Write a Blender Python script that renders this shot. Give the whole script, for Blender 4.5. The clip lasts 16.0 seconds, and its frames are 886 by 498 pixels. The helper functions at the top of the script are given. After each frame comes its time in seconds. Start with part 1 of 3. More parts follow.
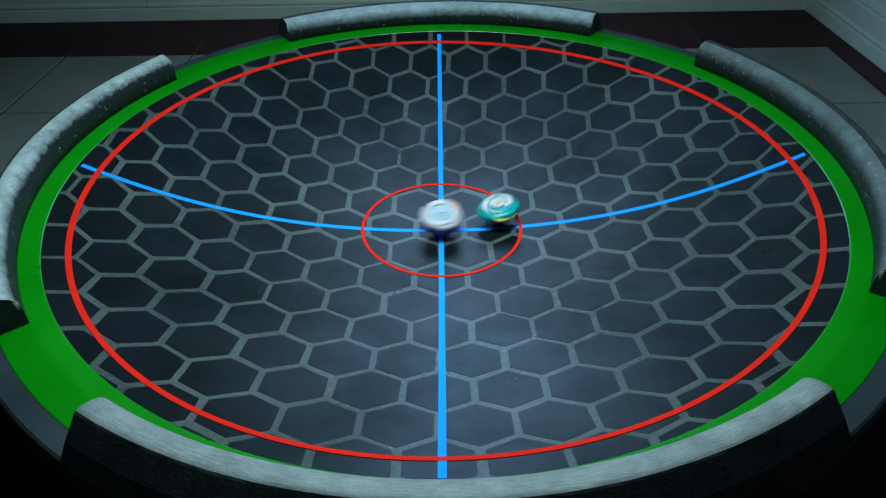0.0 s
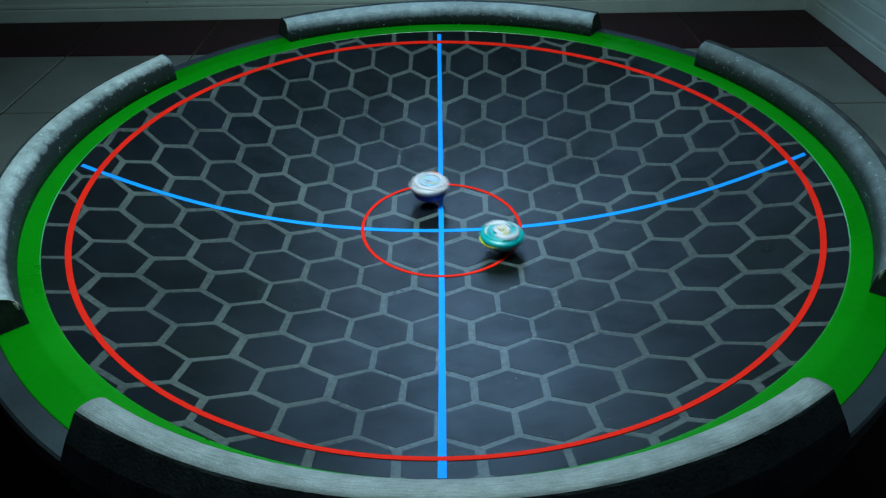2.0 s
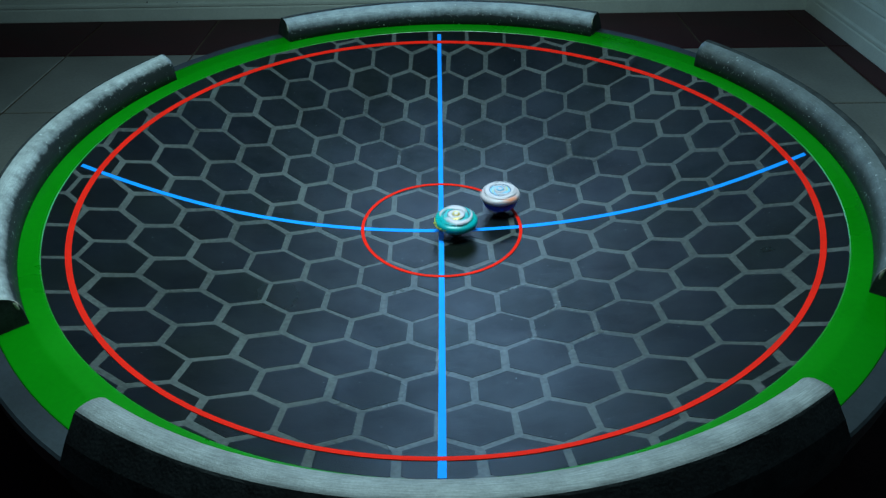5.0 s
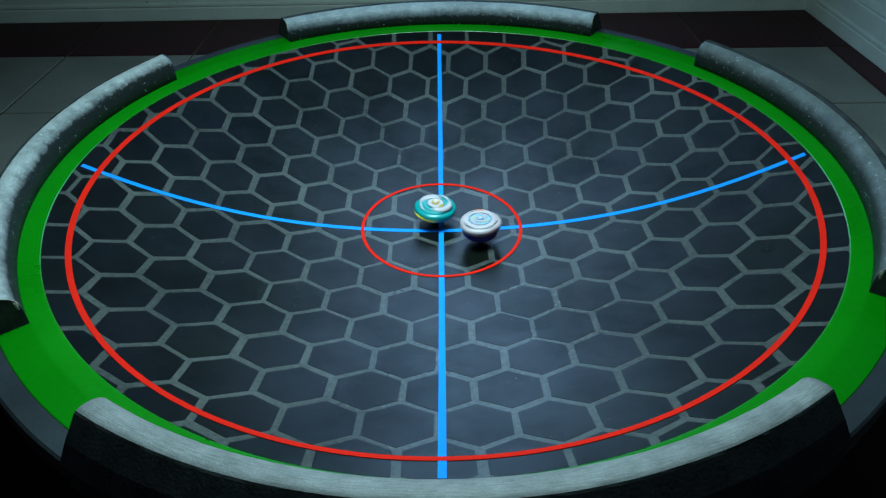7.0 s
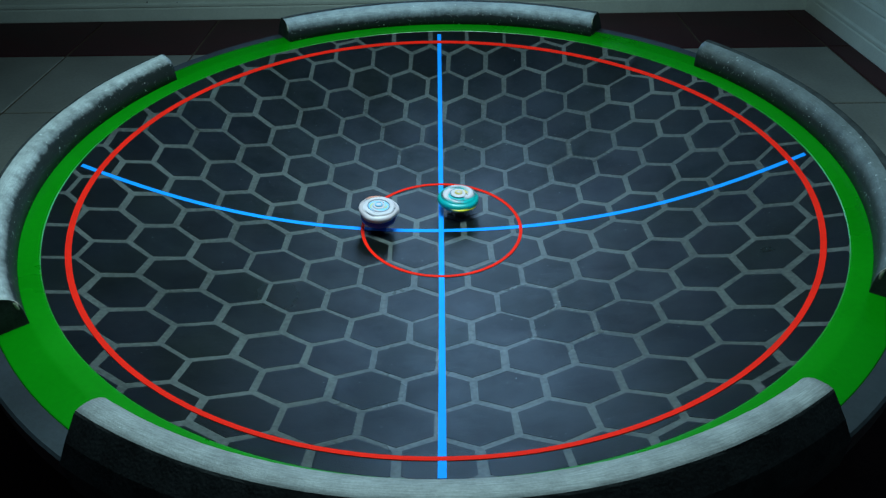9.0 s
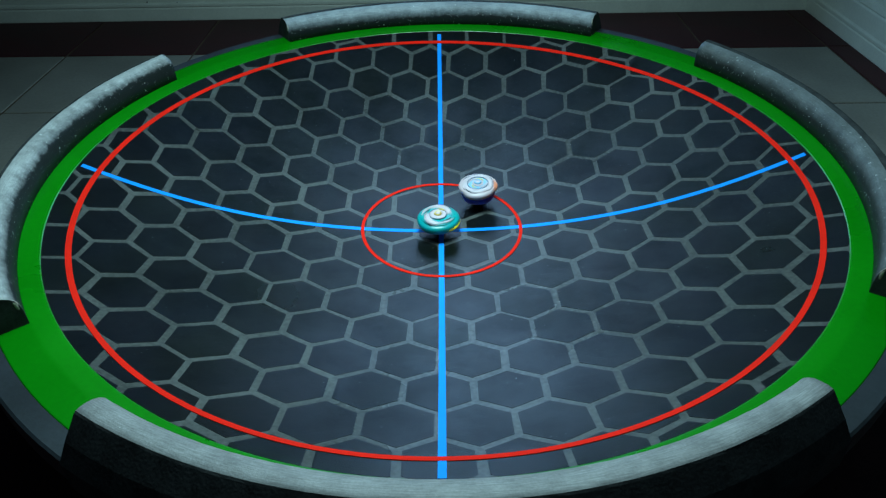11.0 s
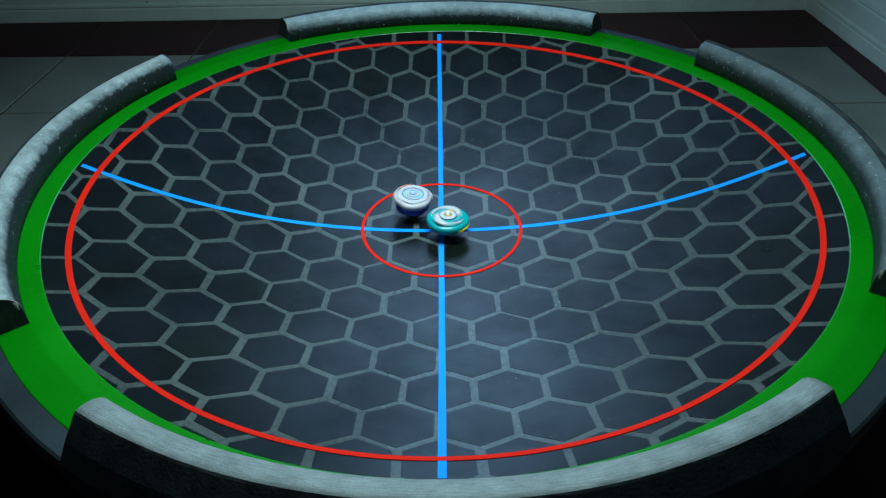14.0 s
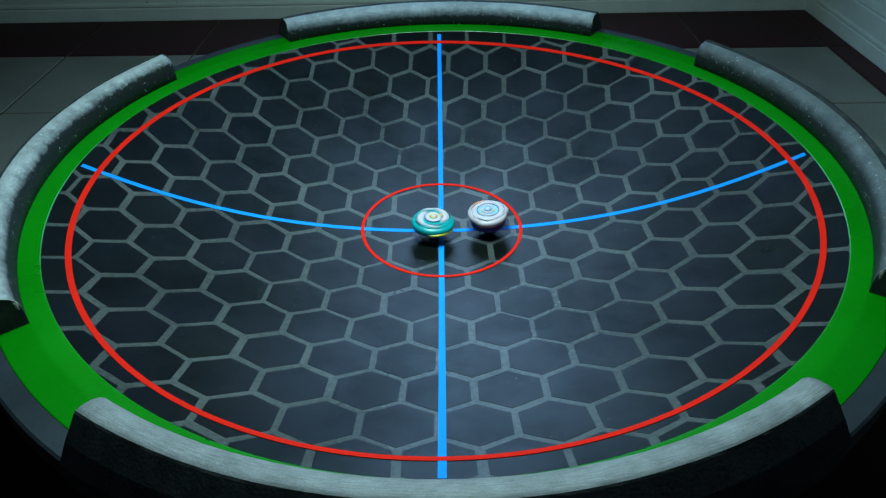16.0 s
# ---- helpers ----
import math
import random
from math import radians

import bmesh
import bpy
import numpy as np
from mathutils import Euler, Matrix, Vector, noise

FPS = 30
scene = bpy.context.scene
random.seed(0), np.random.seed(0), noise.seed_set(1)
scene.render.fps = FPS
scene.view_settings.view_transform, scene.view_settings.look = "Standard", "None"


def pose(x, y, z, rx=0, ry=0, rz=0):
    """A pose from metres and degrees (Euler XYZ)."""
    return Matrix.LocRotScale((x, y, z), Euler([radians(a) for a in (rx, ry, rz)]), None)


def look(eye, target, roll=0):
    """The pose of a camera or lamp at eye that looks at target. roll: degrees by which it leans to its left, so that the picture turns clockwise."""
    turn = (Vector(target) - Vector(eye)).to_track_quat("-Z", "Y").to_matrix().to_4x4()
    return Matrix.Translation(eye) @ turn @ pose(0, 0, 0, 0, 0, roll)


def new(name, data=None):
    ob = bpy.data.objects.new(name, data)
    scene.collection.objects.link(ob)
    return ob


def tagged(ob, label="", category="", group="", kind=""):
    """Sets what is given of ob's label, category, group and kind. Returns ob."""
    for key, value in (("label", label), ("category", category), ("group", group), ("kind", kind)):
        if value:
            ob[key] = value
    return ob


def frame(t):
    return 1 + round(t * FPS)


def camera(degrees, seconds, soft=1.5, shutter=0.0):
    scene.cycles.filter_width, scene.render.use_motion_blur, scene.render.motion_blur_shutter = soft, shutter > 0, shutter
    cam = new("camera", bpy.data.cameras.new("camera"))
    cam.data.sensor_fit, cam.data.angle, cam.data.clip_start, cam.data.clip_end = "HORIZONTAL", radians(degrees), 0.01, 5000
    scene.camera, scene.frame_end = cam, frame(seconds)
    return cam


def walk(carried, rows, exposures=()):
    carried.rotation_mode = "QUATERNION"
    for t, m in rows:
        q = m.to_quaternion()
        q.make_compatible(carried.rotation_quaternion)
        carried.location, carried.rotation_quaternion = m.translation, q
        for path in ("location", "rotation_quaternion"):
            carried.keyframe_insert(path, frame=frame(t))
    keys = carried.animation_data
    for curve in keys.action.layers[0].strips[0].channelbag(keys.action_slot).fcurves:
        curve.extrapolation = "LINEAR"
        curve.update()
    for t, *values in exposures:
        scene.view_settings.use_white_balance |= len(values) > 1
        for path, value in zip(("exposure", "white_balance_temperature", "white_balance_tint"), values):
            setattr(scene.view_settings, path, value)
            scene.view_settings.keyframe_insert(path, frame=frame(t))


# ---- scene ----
# ---- camera ----
U = 0.45                      # radius of the bowl's mouth, metres
cam = camera(65.0, 16.0, soft=1.3, shutter=0.4)
EYE = Vector((-0.0025 * U, -1.654 * U, 0.9505 * U))
PITCH, YAW, ROLL = 0.6474, -0.0014, -1.0
AIM = EYE + Vector((math.sin(YAW) * math.cos(PITCH), math.cos(YAW) * math.cos(PITCH), -math.sin(PITCH)))
walk(cam, [(0.0, look(EYE, AIM, ROLL)), (16.0, look(EYE, AIM, ROLL))])

# ---- light ----
world = bpy.data.worlds.new("world")
scene.world = world
world.use_nodes = True
wn = world.node_tree
sky = wn.nodes.new("ShaderNodeTexSky")
sky.sky_type, sky.sun_disc = "NISHITA", False
sky.sun_elevation, sky.sun_rotation = radians(35), radians(0)
wn.links.new(sky.outputs[0], wn.nodes["Background"].inputs[0])
wn.nodes["Background"].inputs[1].default_value = 0.05
scene.view_settings.exposure = 0.2

FLOOR = -0.40 * U
BACK, EAST, WEST, SOUTH, CEIL = 2.40 * U, 2.14 * U, -1.35, -1.35, 2.3
# lamp added in an unseen back wall opening, for the bowl's central sheen
WX0, WX1, WZ0, WZ1 = -0.17, 0.25, 0.03, 0.95
sheen = bpy.data.lights.new("sheen_light", "AREA")
sheen.shape, sheen.size, sheen.size_y = "RECTANGLE", WX1 - WX0 - 0.1, WZ1 - WZ0 - 0.1
sheen.energy, sheen.color = 3.65, (0.245, 0.56, 0.97)
dl = new("sheen_light", sheen)
dl.matrix_world = look(((WX0 + WX1) / 2, BACK + 0.04, (WZ0 + WZ1) / 2), ((WX0 + WX1) / 2, 0, (WZ0 + WZ1) / 2))
# one lamp hung over the bowl, above the picture
lamp = bpy.data.lights.new("hanging_lamp", "AREA")
lamp.shape, lamp.size, lamp.size_y, lamp.spread = "RECTANGLE", 0.28, 0.24, radians(152)
lamp.energy, lamp.color = 5.6, (0.56, 0.91, 0.98)
lo = new("hanging_lamp", lamp)
lo.matrix_world = look((-0.03, -0.04, 0.62), (-0.03, -0.06, 0.0))


# ---- materials ----
def mat(name, base, rough=0.5, metal=0.0, var=0.25, scale=30.0, fine=400.0, bump=0.1, second=None, spec=0.5,
        speck=None, speck_scale=300.0, speck_cut=0.68, random_tone=0.0, grain=0.5, gloss_patch=None):
    m = bpy.data.materials.new(name)
    m.use_nodes = True
    nt = m.node_tree
    N, L = nt.nodes, nt.links
    b = N["Principled BSDF"]
    tc = N.new("ShaderNodeTexCoord")
    vec = tc.outputs["Object"]
    n1, n2 = N.new("ShaderNodeTexNoise"), N.new("ShaderNodeTexNoise")
    for n, s in ((n1, scale), (n2, fine)):
        n.inputs["Scale"].default_value = s
        n.inputs["Detail"].default_value = 5
        L.new(vec, n.inputs["Vector"])
    mx = N.new("ShaderNodeMix")
    mx.data_type = "RGBA"
    dark = second or tuple(c * (1 - var) for c in base)
    lite = base if second else tuple(min(1, c * (1 + var)) for c in base)
    mx.inputs[6].default_value, mx.inputs[7].default_value = (*dark, 1), (*lite, 1)
    add = N.new("ShaderNodeMath")
    add.operation = "ADD"
    half = N.new("ShaderNodeMath")
    half.operation, half.inputs[1].default_value = "MULTIPLY_ADD", grain
    half.inputs[2].default_value = -grain / 2
    L.new(n2.outputs[0], half.inputs[0])
    L.new(n1.outputs[0], add.inputs[0])
    L.new(half.outputs[0], add.inputs[1])
    ramp = N.new("ShaderNodeMapRange")
    ramp.inputs[1].default_value, ramp.inputs[2].default_value = 0.3, 0.7
    L.new(add.outputs[0], ramp.inputs[0])
    L.new(ramp.outputs[0], mx.inputs[0])
    col = mx.outputs[2]
    if random_tone:
        oi = N.new("ShaderNodeObjectInfo")
        mr = N.new("ShaderNodeMapRange")
        mr.inputs[3].default_value, mr.inputs[4].default_value = 1 - random_tone, 1 + random_tone
        L.new(oi.outputs["Random"], mr.inputs[0])
        hs = N.new("ShaderNodeHueSaturation")
        L.new(mr.outputs[0], hs.inputs["Value"])
        L.new(col, hs.inputs["Color"])
        col = hs.outputs[0]
    if speck:
        n3 = N.new("ShaderNodeTexNoise")
        n3.inputs["Scale"].default_value = speck_scale
        n3.inputs["Detail"].default_value = 3
        L.new(vec, n3.inputs["Vector"])
        cut = N.new("ShaderNodeMapRange")
        cut.inputs[1].default_value, cut.inputs[2].default_value = speck_cut, speck_cut + 0.05
        L.new(n3.outputs[0], cut.inputs[0])
        m2 = N.new("ShaderNodeMix")
        m2.data_type = "RGBA"
        m2.inputs[7].default_value = (*speck, 1)
        L.new(cut.outputs[0], m2.inputs[0])
        L.new(col, m2.inputs[6])
        col = m2.outputs[2]
    L.new(col, b.inputs["Base Color"])
    rr = N.new("ShaderNodeMapRange")
    rr.inputs[3].default_value, rr.inputs[4].default_value = max(0.02, rough - 0.08), min(1, rough + 0.1)
    L.new(n1.outputs[0], rr.inputs[0])
    L.new(rr.outputs[0], b.inputs["Roughness"])
    b.inputs["Metallic"].default_value = metal
    b.inputs["Specular IOR Level"].default_value = spec
    if gloss_patch:
        n4, g4 = N.new("ShaderNodeTexNoise"), N.new("ShaderNodeMapRange")
        n4.inputs["Scale"].default_value, n4.inputs["Detail"].default_value = 7.0, 6
        n4.inputs["Roughness"].default_value = 0.62
        g4.inputs[1].default_value, g4.inputs[2].default_value = 0.36, 0.64
        g4.inputs[3].default_value, g4.inputs[4].default_value = gloss_patch
        L.new(vec, n4.inputs["Vector"])
        L.new(n4.outputs[0], g4.inputs[0])
        L.new(g4.outputs[0], b.inputs["Specular IOR Level"])
    if bump:
        bp = N.new("ShaderNodeBump")
        bp.inputs["Strength"].default_value = bump
        bp.inputs["Distance"].default_value = 0.001
        L.new(n2.outputs[0], bp.inputs["Height"])
        L.new(bp.outputs[0], b.inputs["Normal"])
    return m


M_GREY = mat("grey_base_coat", (0.070, 0.075, 0.071), 0.29, gloss_patch=(0.22, 0.42), grain=0.9, var=0.35, scale=6, fine=250, bump=0.08)
M_HEX = mat("black_spray_paint", (0.0020, 0.0034, 0.0064), 0.30, gloss_patch=(0.20, 0.46), second=(0.0032, 0.0050, 0.0024), scale=9, fine=900, bump=0.2,
            random_tone=0.35, grain=0.75, speck=(0.20, 0.21, 0.20), speck_scale=430, speck_cut=0.72)
M_GREEN = mat("green_gloss_paint", (0.0003, 0.200, 0.0015), 0.28, spec=0.55, var=0.12, scale=8, fine=200, bump=0.04)
M_BLUE = mat("blue_tape", (0.0, 0.28, 1.0), 0.6, spec=0.2, var=0.04, scale=40, fine=300, bump=0.03)
M_RED = mat("red_paint_line", (0.82, 0.016, 0.006), 0.6, spec=0.05, var=0.06, scale=40, fine=300, bump=0.03)
M_FLANGE = mat("dark_grey_paint", (0.020, 0.027, 0.034), 0.6, var=0.3, scale=15, fine=300)


def guard_paint(name, tone, speck_cut, low, high, brush=0.15):
    """Silver paint, rubbed off to the dark rubber on the lower inner face."""
    m = mat(name, tone, 0.55, spec=0.3, var=0.22, scale=45, fine=500, bump=0.25, speck=(0.75, 0.80, 0.78), speck_scale=210, speck_cut=speck_cut)
    nt = m.node_tree
    N, L = nt.nodes, nt.links
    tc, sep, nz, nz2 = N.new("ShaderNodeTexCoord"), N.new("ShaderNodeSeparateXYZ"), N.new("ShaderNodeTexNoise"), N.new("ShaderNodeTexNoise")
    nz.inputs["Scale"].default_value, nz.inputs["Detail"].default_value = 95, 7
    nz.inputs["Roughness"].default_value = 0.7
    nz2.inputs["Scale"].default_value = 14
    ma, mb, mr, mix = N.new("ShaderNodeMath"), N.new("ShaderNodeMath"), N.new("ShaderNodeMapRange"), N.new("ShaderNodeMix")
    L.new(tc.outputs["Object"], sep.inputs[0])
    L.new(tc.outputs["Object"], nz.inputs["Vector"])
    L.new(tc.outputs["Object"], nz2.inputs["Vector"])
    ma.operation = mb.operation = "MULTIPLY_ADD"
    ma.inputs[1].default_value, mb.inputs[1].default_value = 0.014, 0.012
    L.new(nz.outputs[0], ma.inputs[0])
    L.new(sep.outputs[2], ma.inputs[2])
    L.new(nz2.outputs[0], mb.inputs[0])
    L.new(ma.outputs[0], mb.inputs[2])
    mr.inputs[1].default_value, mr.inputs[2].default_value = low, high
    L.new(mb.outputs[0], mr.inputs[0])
    mix.data_type = "RGBA"
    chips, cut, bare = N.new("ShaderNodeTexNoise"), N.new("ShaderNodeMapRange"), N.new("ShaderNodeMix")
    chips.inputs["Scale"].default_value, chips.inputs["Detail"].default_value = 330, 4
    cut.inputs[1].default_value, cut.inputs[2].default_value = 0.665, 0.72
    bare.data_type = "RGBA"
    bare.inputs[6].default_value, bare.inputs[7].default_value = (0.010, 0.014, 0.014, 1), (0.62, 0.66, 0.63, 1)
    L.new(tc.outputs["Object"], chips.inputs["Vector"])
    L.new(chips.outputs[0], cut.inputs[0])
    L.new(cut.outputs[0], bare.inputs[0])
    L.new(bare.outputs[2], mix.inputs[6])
    b = N["Principled BSDF"]
    # brush marks that run along the arc
    ang, rad, sq, com = N.new("ShaderNodeMath"), N.new("ShaderNodeVectorMath"), N.new("ShaderNodeMath"), N.new("ShaderNodeCombineXYZ")
    ang.operation, rad.operation, sq.operation = "ARCTAN2", "LENGTH", "MULTIPLY"
    sq.inputs[1].default_value = 900.0
    L.new(sep.outputs[1], ang.inputs[0])
    L.new(sep.outputs[0], ang.inputs[1])
    L.new(tc.outputs["Object"], rad.inputs[0])
    L.new(rad.outputs["Value"], sq.inputs[0])
    far = N.new("ShaderNodeMath")
    far.operation, far.inputs[1].default_value = "MULTIPLY", 34.0
    L.new(ang.outputs[0], far.inputs[0])
    L.new(far.outputs[0], com.inputs[0])
    L.new(sq.outputs[0], com.inputs[1])
    streak, amount, worn = N.new("ShaderNodeTexNoise"), N.new("ShaderNodeMapRange"), N.new("ShaderNodeHueSaturation")
    streak.inputs["Scale"].default_value, streak.inputs["Detail"].default_value = 1.0, 4
    L.new(com.outputs[0], streak.inputs["Vector"])
    amount.inputs[1].default_value, amount.inputs[2].default_value = 0.32, 0.68
    amount.inputs[3].default_value, amount.inputs[4].default_value = 1 - brush, 1 + brush
    L.new(streak.outputs[0], amount.inputs[0])
    L.new(amount.outputs[0], worn.inputs["Value"])
    L.new(b.inputs["Base Color"].links[0].from_socket, worn.inputs["Color"])
    L.new(worn.outputs[0], mix.inputs[7])
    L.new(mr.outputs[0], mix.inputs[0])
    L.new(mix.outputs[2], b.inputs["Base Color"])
    return m


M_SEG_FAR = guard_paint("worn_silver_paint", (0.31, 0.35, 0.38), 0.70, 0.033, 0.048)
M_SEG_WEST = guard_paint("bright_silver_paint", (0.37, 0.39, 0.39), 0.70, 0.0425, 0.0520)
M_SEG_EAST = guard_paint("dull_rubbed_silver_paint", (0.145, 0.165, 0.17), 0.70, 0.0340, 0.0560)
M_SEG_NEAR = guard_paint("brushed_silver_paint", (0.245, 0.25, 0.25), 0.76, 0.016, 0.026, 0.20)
# dark tone for the guard walls' outer, back and end faces
M_SEG_DARK = mat("dark_outer_face", (0.038, 0.042, 0.043), 0.8, spec=0.2, var=0.4, scale=50, fine=400, bump=0.3)
M_FOAM = mat("pale_torn_foam", (0.5, 0.45, 0.38), 0.9, var=0.4, scale=150, fine=600, bump=0.5)
M_TILE_W = mat("off_white_glazed_tile", (0.26, 0.25, 0.215), 0.4, var=0.18, scale=7, fine=160, bump=0.05, random_tone=0.06)
M_TILE_D = mat("maroon_glazed_tile", (0.060, 0.017, 0.020), 0.5, spec=0.15, var=0.25, scale=9, fine=160, bump=0.05, random_tone=0.1)
M_GROUT = mat("brown_grout", (0.095, 0.066, 0.040), 0.9, var=0.3, scale=60, fine=500, bump=0.3)
M_TRIM = mat("cream_gloss_trim_paint", (0.74, 0.78, 0.70), 0.45, var=0.08, scale=10, fine=200, bump=0.08,
             speck=(0.10, 0.08, 0.06), speck_scale=70, speck_cut=0.74)
M_PLASTER = mat("painted_plaster", (0.22, 0.23, 0.23), 0.8, var=0.06, scale=4, fine=250, bump=0.15)
M_PLY = mat("raw_plywood", (0.30, 0.20, 0.11), 0.7, var=0.3, scale=20, fine=200)
M_TEAL = mat("teal_plastic", (0.0, 0.32, 0.33), 0.3, var=0.05, scale=80, fine=400, bump=0.0)
M_WHITE = mat("white_plastic", (0.58, 0.49, 0.53), 0.35, var=0.04, scale=80, fine=400, bump=0.0)
M_CREAM = mat("greyish_white_plastic", (0.56, 0.45, 0.48), 0.4, var=0.06, scale=80, fine=400, bump=0.0)
M_SKY = mat("light_blue_plastic", (0.22, 0.47, 0.70), 0.4, var=0.05, scale=80, fine=400, bump=0.0)
M_NAVY = mat("navy_plastic", (0.028, 0.032, 0.36), 0.35, var=0.1, scale=80, fine=400, bump=0.0)
M_YEL = mat("yellow_sticker", (0.85, 0.70, 0.02), 0.4, var=0.05, scale=80, fine=400, bump=0.0)
M_PALE = mat("pale_yellow_sticker", (0.62, 0.56, 0.24), 0.4, var=0.08, scale=80, fine=400, bump=0.0)
M_GOLD = mat("gold_plastic", (0.70, 0.50, 0.12), 0.35, metal=0.4, var=0.1, scale=80, fine=400, bump=0.0)
M_ORANGE = mat("orange_sticker", (0.75, 0.24, 0.13), 0.4, var=0.05, scale=80, fine=400, bump=0.0)
M_STEEL = mat("dark_zinc_alloy", (0.16, 0.17, 0.19), 0.35, metal=0.9, var=0.2, scale=80, fine=400)
M_BLACK = mat("black_plastic", (0.012, 0.013, 0.015), 0.4, var=0.2, scale=80, fine=400)

M_GLASS = bpy.data.materials.new("opening_glass")
M_GLASS.use_nodes = True
M_GLASS.node_tree.nodes["Principled BSDF"].inputs["Transmission Weight"].default_value = 1.0
M_GLASS.node_tree.nodes["Principled BSDF"].inputs["Roughness"].default_value = 0.02


# ---- mesh helpers ----
def mesh_of(name, verts, faces, material, smooth=False):
    me = bpy.data.meshes.new(name)
    me.from_pydata([tuple(v) for v in verts], [], faces)
    me.materials.append(material)
    if smooth:
        me.polygons.foreach_set("use_smooth", [True] * len(me.polygons))
    me.update()
    return me


def piece(name, verts, faces, material, parent=None, label="", smooth=False):
    ob = new(name, mesh_of(name, verts, faces, material, smooth))
    if parent:
        ob.parent = parent
    return tagged(ob, label)


def part(name, bm, material, parent=None, label="", smooth=False):
    me = bpy.data.meshes.new(name)
    bmesh.ops.recalc_face_normals(bm, faces=bm.faces)
    bm.to_mesh(me)
    bm.free()
    me.materials.append(material)
    if smooth:
        me.polygons.foreach_set("use_smooth", [True] * len(me.polygons))
    ob = new(name, me)
    if parent:
        ob.parent = parent
    return tagged(ob, label)


def box_bm(x0, x1, y0, y1, z0, z1, bevel=0.0, bm=None):
    own = bmesh.new()
    bmesh.ops.create_cube(own, size=1.0)
    for v in own.verts:
        v.co = Vector((x0 + (v.co.x + 0.5) * (x1 - x0), y0 + (v.co.y + 0.5) * (y1 - y0), z0 + (v.co.z + 0.5) * (z1 - z0)))
    if bevel:
        bmesh.ops.bevel(own, geom=own.edges[:], offset=bevel, segments=2, affect="EDGES", profile=0.6)
    if bm is None:
        return own
    me = bpy.data.meshes.new("tmp")
    own.to_mesh(me)
    own.free()
    bm.from_mesh(me)
    bpy.data.meshes.remove(me)
    return bm


def revolve(profile, a0=0.0, a1=2 * math.pi, steps=160, closed=True, wobble=None):
    """A bmesh from an (r, z) outline turned about z; closed outlines get end faces on an arc."""
    bm = bmesh.new()
    full = abs(a1 - a0 - 2 * math.pi) < 1e-6
    cols = []
    for k in range(steps if full else steps + 1):
        a = a0 + (a1 - a0) * k / steps
        col = []
        for i, (r, z) in enumerate(profile):
            dr = dz = 0.0
            if wobble:
                dr, dz = wobble(a, i)
            col.append(bm.verts.new(((r + dr) * math.cos(a), (r + dr) * math.sin(a), z + dz)))
        cols.append(col)
    n = len(profile)
    for k in range(steps):
        A, B = cols[k], cols[(k + 1) % len(cols)]
        for i in range(n if closed else n - 1):
            bm.faces.new((A[i], B[i], B[(i + 1) % n], A[(i + 1) % n]))
    if closed and not full:
        bm.faces.new(cols[0])
        bm.faces.new(list(reversed(cols[-1])))
    return bm


